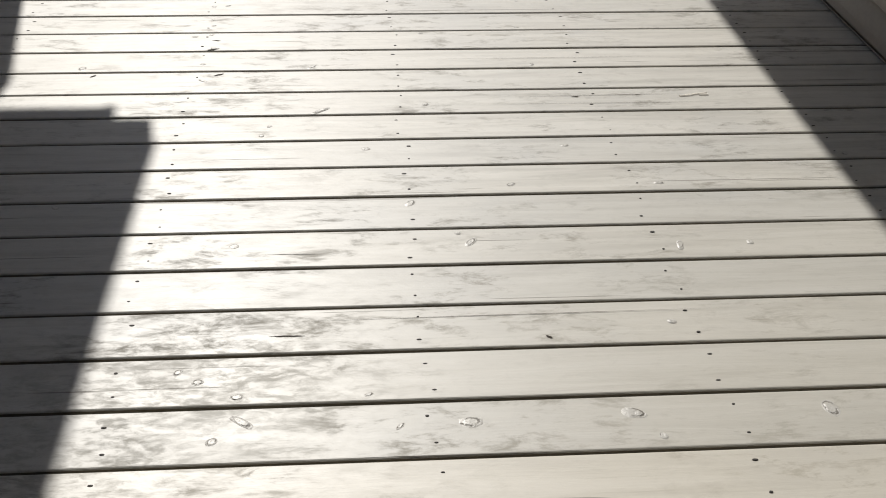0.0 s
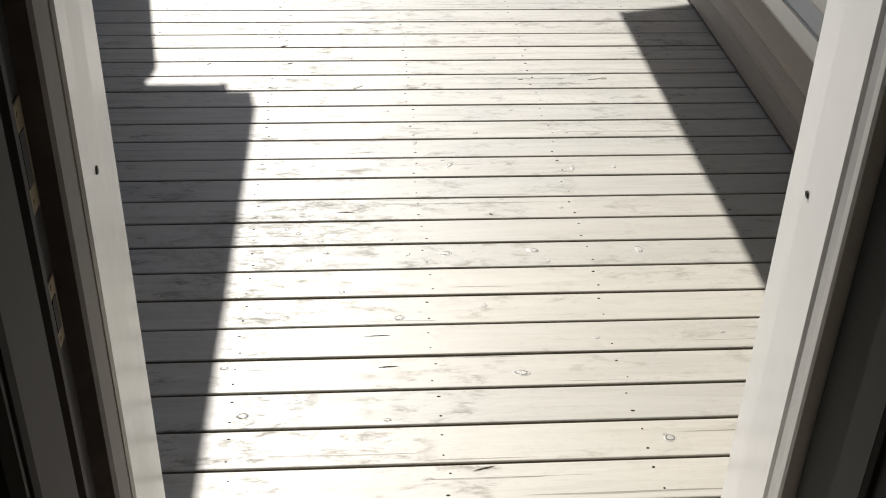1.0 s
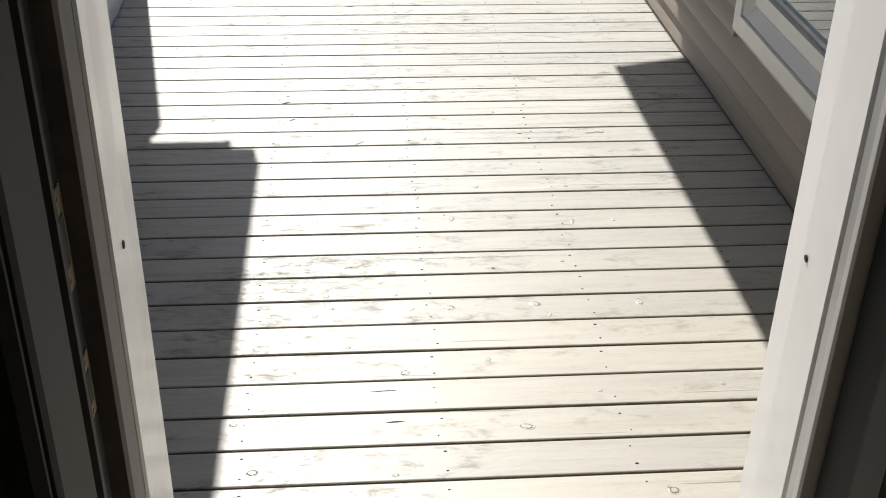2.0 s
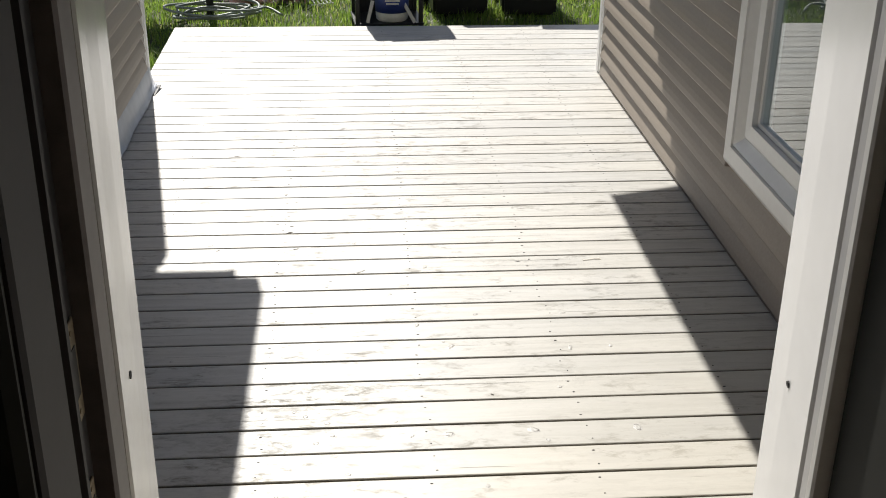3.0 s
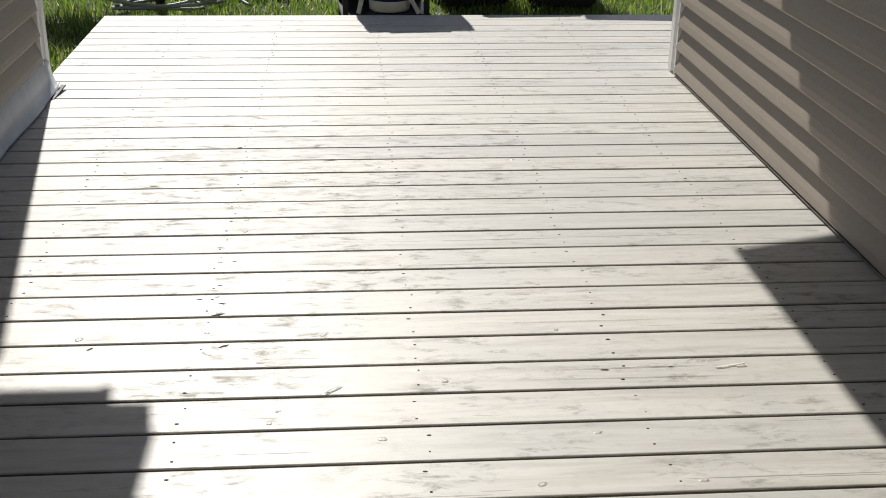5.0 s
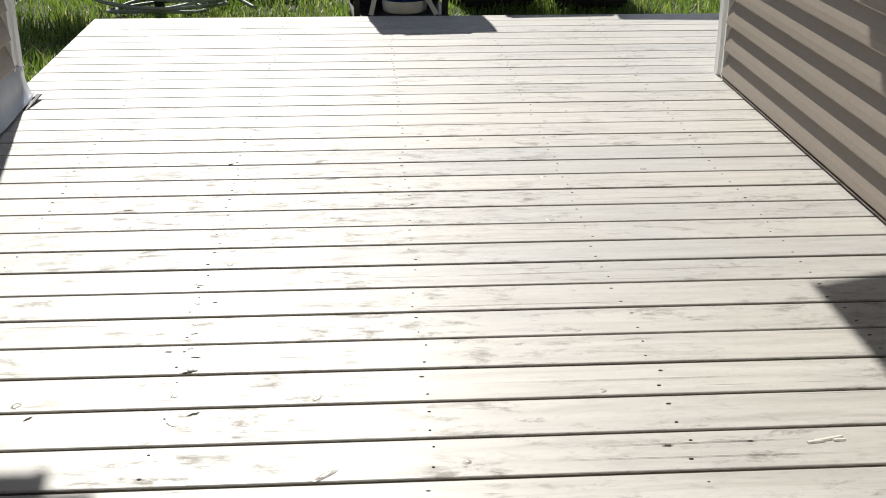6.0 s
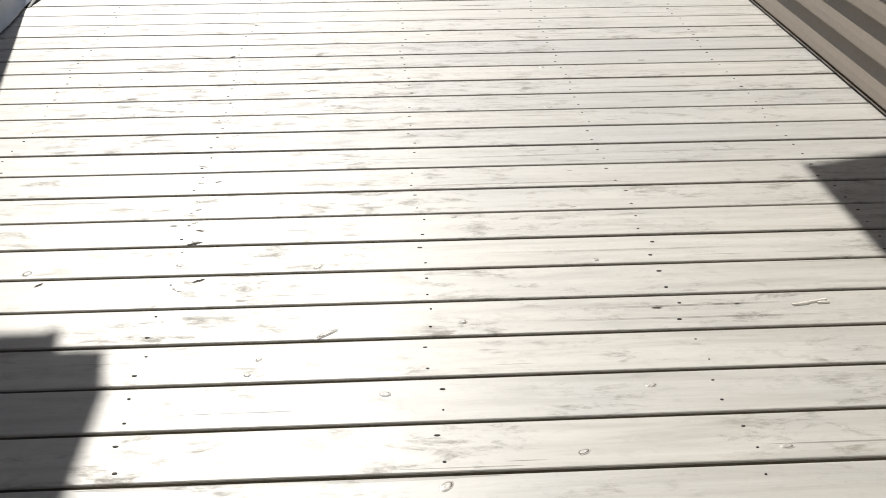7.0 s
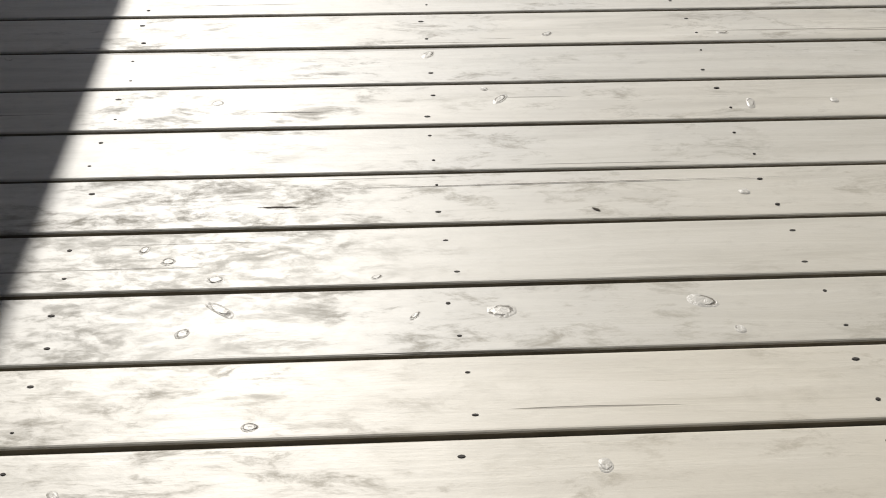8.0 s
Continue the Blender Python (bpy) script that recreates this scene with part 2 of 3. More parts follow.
def prism(profile, x0, x1, axis="x", bm=None):
    """A closed profile of (a, b) pairs drawn out along an axis. x: (y, z); y: (x, z); z: (x, y)."""
    b = bm if bm is not None else bmesh.new()

    def at(p, d):
        return {"x": (d, p[0], p[1]), "y": (p[0], d, p[1]), "z": (p[0], p[1], d)}[axis]
    lo = [b.verts.new(at(p, x0)) for p in profile]
    hi = [b.verts.new(at(p, x1)) for p in profile]
    n = len(profile)
    for i in range(n):
        b.faces.new((lo[i], lo[(i + 1) % n], hi[(i + 1) % n], hi[i]))
    b.faces.new(lo[::-1])
    b.faces.new(hi)
    return b


def tube(points, radius, sides=8, closed=False, bm=None):
    b = bm if bm is not None else bmesh.new()
    pts = [Vector(p) for p in points]
    rings = []
    for i, p in enumerate(pts):
        d = (pts[min(i + 1, len(pts) - 1)] - pts[max(i - 1, 0)]).normalized()
        u = d.cross(Vector((0, 0, 1)))
        u = u.normalized() if u.length > 1e-4 else Vector((1, 0, 0))
        w = d.cross(u)
        r = radius[i] if isinstance(radius, (list, tuple)) else radius
        rings.append([b.verts.new(p + (u * math.cos(a) + w * math.sin(a)) * r) for a in [2 * math.pi * j / sides for j in range(sides)]])
    for r0, r1 in zip(rings, rings[1:]):
        for j in range(sides):
            b.faces.new((r0[j], r0[(j + 1) % sides], r1[(j + 1) % sides], r1[j]))
    b.faces.new(rings[0][::-1])
    b.faces.new(rings[-1])
    return b


def lathe(profile, sides=24, bm=None):
    """Turned shape from (radius, z) pairs, closed at both ends."""
    b = bm if bm is not None else bmesh.new()
    rings = [[b.verts.new((r * math.cos(2 * math.pi * j / sides), r * math.sin(2 * math.pi * j / sides), z)) for j in range(sides)] for r, z in profile]
    for r0, r1 in zip(rings, rings[1:]):
        for j in range(sides):
            b.faces.new((r0[j], r0[(j + 1) % sides], r1[(j + 1) % sides], r1[j]))
    b.faces.new(rings[0][::-1])
    b.faces.new(rings[-1])
    return b


def structure(ob, label, category):
    return tagged(ob, label, category, kind="structure")


# ---------------------------------------------------------------- layout
PITCH = 0.145            # board and gap
FIRST, LAST = -13, 34    # board rows of the deck
Y_FAR = (LAST + 1) * PITCH
GROUND = -0.22
Y_HOUSE = -1.98          # outer face of the wall with the door
R_TURN, L_TURN = 0.0, 0.0
R_END, L_END = (1.445, 3.735), (-1.50, 3.47)   # far corners of the two side walls

# ---------------------------------------------------------------- ground
bm = bmesh.new()
bmesh.ops.create_grid(bm, x_segments=80, y_segments=80, size=1.0)
for v in bm.verts:
    r = max(abs(v.co.x), abs(v.co.y))
    s = 8.0 if r < 0.5 else 8.0 + (r - 0.5) * 1200.0
    v.co = Vector((v.co.x * s * 2, 4.0 + v.co.y * s * 2, GROUND + 0.03 * (noise.noise(Vector((v.co.x * 30, v.co.y * 30, 0))) - 0.3)))
structure(link("ground", bm, M_SOIL, smooth=True), "uneven lawn soil under thick green grass", "lawn")

# ---------------------------------------------------------------- side walls
COURSE = 0.111


def side_wall(name, length, height, base, opening=None, mirror=1, label=""):
    """A wall along local -y from its far corner; its clad face looks to local -x * mirror."""
    wall = empty(name)
    y0, y1 = -length, 0.0
    spans = [(y0, y1, 0.0, height)]
    if opening:
        a, b, lo, hi = opening
        spans = [(y0, a, 0.0, height), (b, y1, 0.0, height), (a, b, 0.0, lo), (a, b, hi, height)]
    for a, b, lo, hi in spans:
        x0, x1 = sorted((0.012 * mirror, 0.16 * mirror))
        part("wall_core", box(x0, x1, a, b, lo, hi), M_ROOM, wall)
    n = int((height - base) / COURSE)
    for i in range(n):
        z = base + i * COURSE
        s = -mirror
        prof = [(0.012 * mirror, z - 0.004), (0.033 * s, z), (0.0345 * s, z + 0.005), (0.0305 * s, z + COURSE * 0.25), (0.0225 * s, z + COURSE * 0.48), (0.0125 * s, z + COURSE * 0.70),
                (0.0045 * s, z + COURSE * 0.88), (0.0, z + COURSE), (0.012 * mirror, z + COURSE)]
        cuts = [(y0, y1)]
        if opening and z + COURSE > opening[2] and z < opening[3]:
            cuts = [(y0, opening[0]), (opening[1], y1)]
        for a, b in cuts:
            part("siding_panel", prism(prof, a, b - 0.091 if b == y1 else b, "y"), M_SIDING, wall)
    s = -mirror
    post = [(0.02 * mirror, -0.09), (0.03 * s, -0.09), (0.03 * s, -0.075), (0.022 * s, -0.07), (0.022 * s, -0.025), (0.03 * s, -0.02), (0.03 * s, 0.03),
            (-0.02 * s, 0.03), (-0.025 * s, 0.022), (-0.07 * s, 0.022), (-0.075 * s, 0.03), (-0.09 * s, 0.03), (-0.09 * s, 0.0), (0.02 * mirror, 0.0)]
    part("corner_post", prism(post, 0.01, height, "z"), M_TRIM, wall, "off-white vinyl corner post")
    starter = [(0.012 * mirror, 0.005), (0.028 * s, 0.005), (0.03 * s, 0.012), (0.022 * s, base - 0.012), (0.012 * mirror, base - 0.004)]
    part("starter_strip", prism(starter, y0, y1 - 0.09, "y"), M_SIDING, wall)
    # the wall that turns the corner and closes the building
    x0, x1 = sorted((0.10 * mirror, 3.2 * mirror))
    part("return_wall", box(x0, x1, -0.12, 0.0, -0.2, height), M_SIDING, wall)
    return structure(wall, label, "wall")


WIN = (-4.95, -2.745, 0.40, 1.86)     # opening of the window along the wall and in height
right_wall = side_wall("wall_east", 5.80, 2.20, 0.022, WIN, 1, "taupe vinyl lap siding wall with a white window")
right_wall.matrix_basis = pose(R_END[0], R_END[1], 0, 0, 0, R_TURN)
left_wall = side_wall("wall_west", 5.55, 2.28, 0.15, None, -1, "taupe vinyl lap siding wall above metal flashing")
left_wall.matrix_basis = pose(L_END[0], L_END[1], 0, 0, 0, L_TURN)

# window in the east wall
win = empty("window_1", right_wall.matrix_basis.copy())
a, b, lo, hi = WIN
CW = 0.15


def mitred(y0, y1, z0, z1, w, x0, x1, side, fall=0.004):
    """One mitred rail of a picture-frame surround with a stepped face."""
    bm = bmesh.new()
    rails = {"low": [(y0, z0), (y1, z0), (y1 - w, z0 + w), (y0 + w, z0 + w)], "high": [(y0, z1), (y1, z1), (y1 - w, z1 - w), (y0 + w, z1 - w)],
             "near": [(y0, z0), (y0, z1), (y0 + w, z1 - w), (y0 + w, z0 + w)], "far": [(y1, z0), (y1, z1), (y1 - w, z1 - w), (y1 - w, z0 + w)]}[side]
    o = [bm.verts.new((x1, *p)) for p in rails]
    mid = [(rails[0][0] * 0.75 + rails[3][0] * 0.25, rails[0][1] * 0.75 + rails[3][1] * 0.25), (rails[1][0] * 0.75 + rails[2][0] * 0.25, rails[1][1] * 0.75 + rails[2][1] * 0.25)]
    f = [bm.verts.new((x0 + 0.012, *rails[0])), bm.verts.new((x0 + 0.012, *rails[1])), bm.verts.new((x0, *mid[1])), bm.verts.new((x0, *mid[0])),
         bm.verts.new((x0 + fall, *rails[2])), bm.verts.new((x0 + fall, *rails[3]))]
    bm.faces.new((f[0], f[1], f[2], f[3]))
    bm.faces.new((f[3], f[2], f[4], f[5]))
    bm.faces.new((o[0], o[1], f[1], f[0]))
    bm.faces.new((o[3], o[2], f[4], f[5]))
    bm.faces.new((o[0], f[0], f[3], f[5], o[3]))
    bm.faces.new((o[1], f[1], f[2], f[4], o[2]))
    bm.faces.new((o[0], o[1], o[2], o[3]))
    return bm


for side in ("low", "high", "near", "far"):
    part("window_casing", mitred(a - 0.02, b + 0.02, lo - 0.02, hi + 0.02, CW - 0.062, -0.045, 0.012, side), M_TRIM, win, "wide white mitred casing")
    part("casing_cove", mitred(a + CW - 0.081, b - CW + 0.081, lo + CW - 0.081, hi - CW + 0.081, 0.060, -0.037, 0.05, side, 0.034), M_TRIM, win, "sloping inner cove of the casing")
    part("window_frame", mitred(a + CW - 0.02, b - CW + 0.02, lo + CW - 0.02, hi - CW + 0.02, 0.075, -0.014, 0.06, side), M_TRIM, win)
    part("glazing_bead", mitred(a + CW + 0.055, b - CW - 0.055, lo + CW + 0.055, hi - CW - 0.055, 0.02, 0.012, 0.05, side), M_TRIM, win)
pane = part("pane", box(0.026, 0.032, a + CW + 0.06, b - CW - 0.06, lo + CW + 0.06, hi - CW - 0.06), M_GLASS, win, "clear glass pane reflecting the deck")
pane.visible_shadow = False
structure(win, "white vinyl picture window with mitred casing", "window")

# flashing along the foot of the west wall
bm = bmesh.new()
rows = []
for i in range(90):
    y = -5.4 + i * 0.0607
    j = 0.006 * noise.noise(Vector((y * 3.1, 0, 0))) + 0.004 * noise.noise(Vector((y * 11.0, 4, 0)))
    lift = 0.03 if i == 89 else 0.0
    rows.append([bm.verts.new((0.022, y, 0.150)), bm.verts.new((0.030 + j * 0.3, y, 0.140)), bm.verts.new((0.042 + j, y, 0.075 + j)),
                 bm.verts.new((0.058 + j * 1.5, y, 0.016 + j * 0.4 + lift * 0.3)), bm.verts.new((0.07 + j * 1.8, y, 0.010 + abs(j) * 0.5 + lift))])
for r0, r1 in zip(rows, rows[1:]):
    for k in range(4):
        bm.faces.new((r0[k], r0[k + 1], r1[k + 1], r1[k]))
flash = link("flashing", bm, M_FLASH, smooth=True, m=left_wall.matrix_basis.copy())
so = flash.modifiers.new("thick", "SOLIDIFY")
so.thickness = 0.002
part("end_flap", box(0.066, 0.090, -0.14, 0.03, 0.012, 0.018, 0.002), M_RUBBER, flash, "curled black end flap", pose(0, 0, 0, 7, 0, -6))
structure(flash, "bent grey metal flashing at the wall foot", "trim")

# ---------------------------------------------------------------- eaves
def eave(name, m, inner, outer, length, z, gutter, label, skew=0.0):
    """A roof edge over a side wall: soffit, fascia, roof deck and gutter. Local x runs out from the wall."""
    roof = empty(name, m)
    part("soffit", box(min(inner, outer), max(inner, outer), -length, 0.0, z, z + 0.012), M_SOFFIT, roof)
    s = 1 if outer > inner else -1
    f0, f1 = sorted((outer, outer + 0.022 * s))
    part("fascia", box(f0, f1, -length, 0.0, z - 0.01, z + 0.16), M_TRIM, roof)
    rise = abs(outer - inner) * 0.3
    prof = [(outer + 0.03 * s, z + 0.165), (outer + 0.03 * s, z + 0.20), (inner - 2.5 * s, z + 0.20 + rise + 0.9), (inner - 2.5 * s, z + 0.165 + rise + 0.9)]
    part("roof_slope", prism(prof, -length, 0.03, "y"), M_ROOF, roof)
    prof = [(outer + 0.024 * s, z + 0.15), (outer + 0.024 * s, z + 0.03), (outer + 0.04 * s, z + 0.015), (outer + 0.085 * s, z + 0.015), (outer + 0.11 * s, z + 0.06), (outer + 0.125 * s, z + 0.15),
            (outer + 0.122 * s, z + 0.15), (outer + 0.105 * s, z + 0.06), (outer + 0.082 * s, z + 0.02), (outer + 0.042 * s, z + 0.02), (outer + 0.029 * s, z + 0.033), (outer + 0.029 * s, z + 0.15)]
    if gutter:
        part("gutter", prism(prof, -length, -0.05, "y"), M_TRIM, roof)
        g0, g1 = sorted((outer + 0.026 * s, outer + 0.12 * s))
        part("gutter_cap", box(g0, g1, -0.052, -0.048, z + 0.02, z + 0.15), M_TRIM, roof)
    for ob in roof.children:
        ob.data.transform(Matrix(((1, 0, 0, 0), (skew, 1, 0, 0), (0, 0, 1, 0), (0, 0, 0, 1))))
    return structure(roof, label, "roof edge")


left_roof = eave("roof_edge_west", pose(-1.188, 3.33, 0), -0.31, 0.0, 5.4, 2.28, True, "roof edge with white fascia and gutter")
right_roof = eave("roof_edge_east", pose(0.640, 4.005, 0), 0.80, 0.0, 6.05, 2.20, False, "roof edge with white fascia over the window", 0.32)

# ---------------------------------------------------------------- house wall with the door
XL, XR, HEAD = -0.556, 0.506, 2.40
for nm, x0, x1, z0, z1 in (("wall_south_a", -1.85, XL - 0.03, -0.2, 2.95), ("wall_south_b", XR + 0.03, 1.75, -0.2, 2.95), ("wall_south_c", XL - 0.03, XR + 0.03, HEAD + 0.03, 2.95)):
    structure(link(nm, box(x0, x1, -2.56, Y_HOUSE - 0.03, z0, z1), M_HALL), "house wall round the doorway, darkened for the unlit interior", "wall")

door = empty("door_frame")
# west side, from the outside in; the pale jambs are splayed a little towards the deck
XI = XL + 0.034
prof = [(XL, -1.98), (XL - 0.004, -1.972), (XL - 0.05, -1.972), (XL - 0.05, -2.332), (XI + 0.003, -2.332), (XI + 0.006, -2.324), (XI, -2.314), (XI - 0.010, -2.22), (XI - 0.018, -2.12)]
part("storm_jamb", prism(prof, 0.0, HEAD, "z"), M_JAMB, door, "beige painted aluminium storm jamb, toned darker for shade")
prof = [(XI - 0.002, -2.333), (XI - 0.08, -2.333), (XI - 0.08, -2.428), (XI + 0.006, -2.428), (XI + 0.010, -2.420), (XI + 0.010, -2.365), (XI + 0.003, -2.352)]
part("inner_stop", prism(prof, 0.0, HEAD, "z"), M_BROWN, door, "brown weathered wooden stop")
prof = [(XI - 0.03, -2.429), (XI - 0.08, -2.429), (XI - 0.08, -2.66), (XI - 0.008, -2.66), (XI - 0.004, -2.65), (XI - 0.004, -2.538), (XI - 0.012, -2.533), (XI - 0.012, -2.518),
        (XI - 0.003, -2.513), (XI - 0.003, -2.501), (XI - 0.014, -2.495), (XI - 0.014, -2.439), (XI - 0.020, -2.435)]
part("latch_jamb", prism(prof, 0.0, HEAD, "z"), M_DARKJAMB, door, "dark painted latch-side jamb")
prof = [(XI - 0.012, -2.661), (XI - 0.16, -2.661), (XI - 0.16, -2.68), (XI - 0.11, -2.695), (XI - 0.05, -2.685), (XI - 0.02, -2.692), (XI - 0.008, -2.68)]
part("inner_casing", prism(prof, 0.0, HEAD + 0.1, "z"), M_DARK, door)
for y, z, w, h in ((-2.4675, 1.42, 0.0185, 0.065), (-2.4675, 1.22, 0.016, 0.045)):
    plate = part("strike_plate", box(XI - 0.0145, XI - 0.0110, y - w, y + w, z - h, z + h, 0.001), M_BRASS, door, "worn brass strike plate")
    part("strike_hole", box(XI - 0.0112, XI - 0.0100, y - w * 0.5, y + w * 0.5, z - h * 0.5, z + h * 0.5), M_RUBBER, plate)
    for dz in (-0.8, 0.8):
        part("plate_screw", lathe([(0.0035, -0.0005), (0.0035, 0.0006), (0.002, 0.001)], 10), M_BRASS, plate, "", pose(XI - 0.0108, y, z + dz * h, 0, 90, 0))
# east side
XO = XR - 0.035
prof = [(XR, -1.98), (XR + 0.004, -1.972), (XR + 0.05, -1.972), (XR + 0.05, -2.248), (XO + 0.014, -2.248), (XO + 0.010, -2.240), (XO + 0.009, -2.220), (XO + 0.013, -2.212), (XO + 0.009, -2.204), (XR - 0.012, -2.07)]
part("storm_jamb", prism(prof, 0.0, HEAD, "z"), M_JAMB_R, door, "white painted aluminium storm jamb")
prof = [(XO + 0.010, -2.249), (XR + 0.05, -2.249), (XR + 0.05, -2.276), (XO + 0.004, -2.276), (XO + 0.001, -2.270), (XO + 0.001, -2.256)]
part("weather_bead", prism(prof, 0.0, HEAD, "z"), M_TRIM, door, "cream weather bead")
prof = [(XR + 0.03, -2.277), (XR + 0.06, -2.277), (XR + 0.06, -2.56), (XR + 0.03, -2.56)]
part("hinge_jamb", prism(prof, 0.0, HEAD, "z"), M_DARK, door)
for x, y, z, turn in ((XI - 0.0125, -2.185, 1.25, 85), (XR - 0.0150, -2.09, 1.14, -98)):
    part("screw_hole", lathe([(0.0062, -0.002), (0.0062, 0.0012), (0.0045, 0.0016)], 10), M_RUBBER, door, "small dark screw hole", pose(x, y, z, 0, turn, 0))
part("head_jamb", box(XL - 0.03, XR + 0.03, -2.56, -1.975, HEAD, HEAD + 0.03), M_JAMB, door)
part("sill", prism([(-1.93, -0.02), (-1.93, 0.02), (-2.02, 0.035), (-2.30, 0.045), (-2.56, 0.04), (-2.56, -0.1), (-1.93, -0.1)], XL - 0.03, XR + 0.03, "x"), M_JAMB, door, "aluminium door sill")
structure(door, "doorway with pale storm jambs and brass strike plates", "door frame")

# the open entry door, against the east side of the hall
leaf = empty("door_1", pose(XR - 0.012, -2.285, 0.012, 0, 0, 0.0))
part("door_leaf", box(-0.002, 0.043, -0.92, 0.0, 0.04, 2.06, 0.003), M_DARK, leaf, "dark painted door leaf")
for z0, z1 in ((0.20, 0.58), (0.70, 1.07), (1.40, 1.92)):
    for y0, y1 in ((-0.80, -0.55), (-0.44, -0.19)):
        bm = bmesh.new()
        for p, q in (((y0, z0), (y1, z0)), ((y1, z0), (y1, z1)), ((y1, z1), (y0, z1)), ((y0, z1), (y0, z0))):
            tube([(-0.004, *p), (-0.004, *q)], 0.011, 6, bm=bm)
        part("panel_moulding", bm, M_DARK, leaf)
        part("raised_panel", box(-0.010, 0.0, y0 + 0.05, y1 - 0.05, z0 + 0.05, z1 - 0.05, 0.006), M_DARK, leaf)
structure(leaf, "dark panelled entry door standing open", "door")

# hall behind the camera
structure(link("floor", box(-1.85, 1.75, -5.6, -2.56, -0.1, 0.0), M_FLOOR_IN), "dark wooden hall floor", "floor")
structure(link("ceiling", box(-1.85, 1.75, -5.6, -2.56, 2.95, 3.05), M_ROOM), "dim hall ceiling", "ceiling")
structure(link("wall_hall_west", box(-1.95, -1.85, -5.6, -2.0, -0.1, 3.05), M_ROOM), "dim hall side wall", "wall")
structure(link("wall_hall_east", box(1.75, 1.85, -5.6, -2.0, -0.1, 3.05), M_ROOM), "dim hall side wall", "wall")
structure(link("wall_hall_back", box(-1.85, 1.75, -5.7, -5.6, -0.1, 3.05), M_ROOM), "dim hall back wall", "wall")

# ---------------------------------------------------------------- deck
deck = empty("deck")
rng = random.Random(7)
JOISTS = (-1.07, -0.532, 0.017, 0.533, 1.07)
nail_me = None
G = 0.0042
PROF = [(G, -0.036), (G, -0.0035), (G + 0.001, -0.0012), (G + 0.003, -0.0002), (G + 0.006, 0.0), (PITCH - G - 0.006, 0.0), (PITCH - G - 0.003, -0.0002),
        (PITCH - G - 0.001, -0.0012), (PITCH - G, -0.0035), (PITCH - G, -0.036)]


def plank_mesh(x0, x1, seed):
    """A board along x with eased edges, a slight bow and a faint cup."""
    bm = bmesh.new()
    n = 14
    rings = []
    for i in range(n + 1):
        x = x0 + (x1 - x0) * i / n
        w = 0.0008 * noise.noise(Vector((x * 0.9, seed * 3.7, 0)))
        h = 0.0009 * noise.noise(Vector((x * 0.8, seed * 5.1, 9)))
        rings.append([bm.verts.new((x, a + (w if a < 0.07 else -w * 0.6), b + h)) for a, b in PROF])
    m = len(PROF)
    for r0, r1 in zip(rings, rings[1:]):
        for j in range(m):
            bm.faces.new((r0[j], r0[(j + 1) % m], r1[(j + 1) % m], r1[j]))
    bm.faces.new(rings[0][::-1])
    bm.faces.new(rings[-1])
    return bm


def raw_edges(ob):
    """The sides and the underside of a board are bare, dirty wood."""
    ob.data.materials.append(M_EDGE)
    for p in ob.data.polygons:
        if p.normal.z < 0.3:
            p.material_index = 1


planks = {}
for k in range(FIRST, LAST + 1):
    y = k * PITCH
    x0 = -1.535 if y > 3.40 else -1.95
    x1 = 3.2 if y > 3.62 else 1.80
    planks[k] = part("plank", plank_mesh(x0, x1, k), M_PLANK, deck, m=pose(0, y, rng.uniform(-0.0012, 0.0), rng.uniform(-0.35, 0.35), 0, 0))
    raw_edges(planks[k])
part("rim_board", box(-1.535, 3.2, Y_FAR - 0.006, Y_FAR + 0.034, -0.2, -0.040, 0.003), M_PLANK, deck)
part("rim_board", box(-1.53, -1.495, 3.49, Y_FAR - 0.008, -0.2, -0.040, 0.003), M_PLANK, deck)
for x in JOISTS:
    part("joist", box(x - 0.019, x + 0.019, -1.88, Y_FAR - 0.01, -0.2, -0.0375), M_JOIST, deck)
structure(deck, "deck of pale greige painted boards, worn and nailed", "deck")

bm = lathe([(0.0036, -0.002), (0.0036, 0.0003), (0.0026, 0.0006)], 8)
nail_first = None
for k in range(FIRST, LAST + 1):
    for j, x in enumerate(JOISTS):
        for off in (0.035, 0.108):
            if rng.random() < 0.05 or (x < -1.0 and k < 8):
                continue
            m = pose(x + rng.uniform(-0.012, 0.012) + 0.004 * math.sin(k), off + rng.uniform(-0.006, 0.006), 0.0004)
            s = rng.uniform(0.55, 0.9)
            m = m @ Matrix.Diagonal((s * rng.uniform(1.0, 1.9), s * 0.9, 1, 1))
            if nail_first is None:
                nail_first = part("nail", bm, M_STEEL, planks[k], m=m)
            else:
                ob = new("nail", nail_first.data)
                ob.parent, ob.matrix_basis = planks[k], m


def knot_bm(rx, ry, seed):
    bm = bmesh.new()
    rings = []
    for r, z in ((0.12, 0.0002), (0.45, 0.0006), (0.75, 0.0002), (1.0, -0.0008)):
        ring = []
        for j in range(14):
            a = 2 * math.pi * j / 14
            q = r * (1 + 0.22 * noise.noise(Vector((math.cos(a) * 1.5, math.sin(a) * 1.5, seed))))
            ring.append(bm.verts.new((rx * q * math.cos(a), ry * q * math.sin(a), z)))
        rings.append(ring)
    for r0, r1 in zip(rings, rings[1:]):
        for j in range(14):
            bm.faces.new((r0[j], r0[(j + 1) % 14], r1[(j + 1) % 14], r1[j]))
    bm.faces.new(rings[0])
    return bm


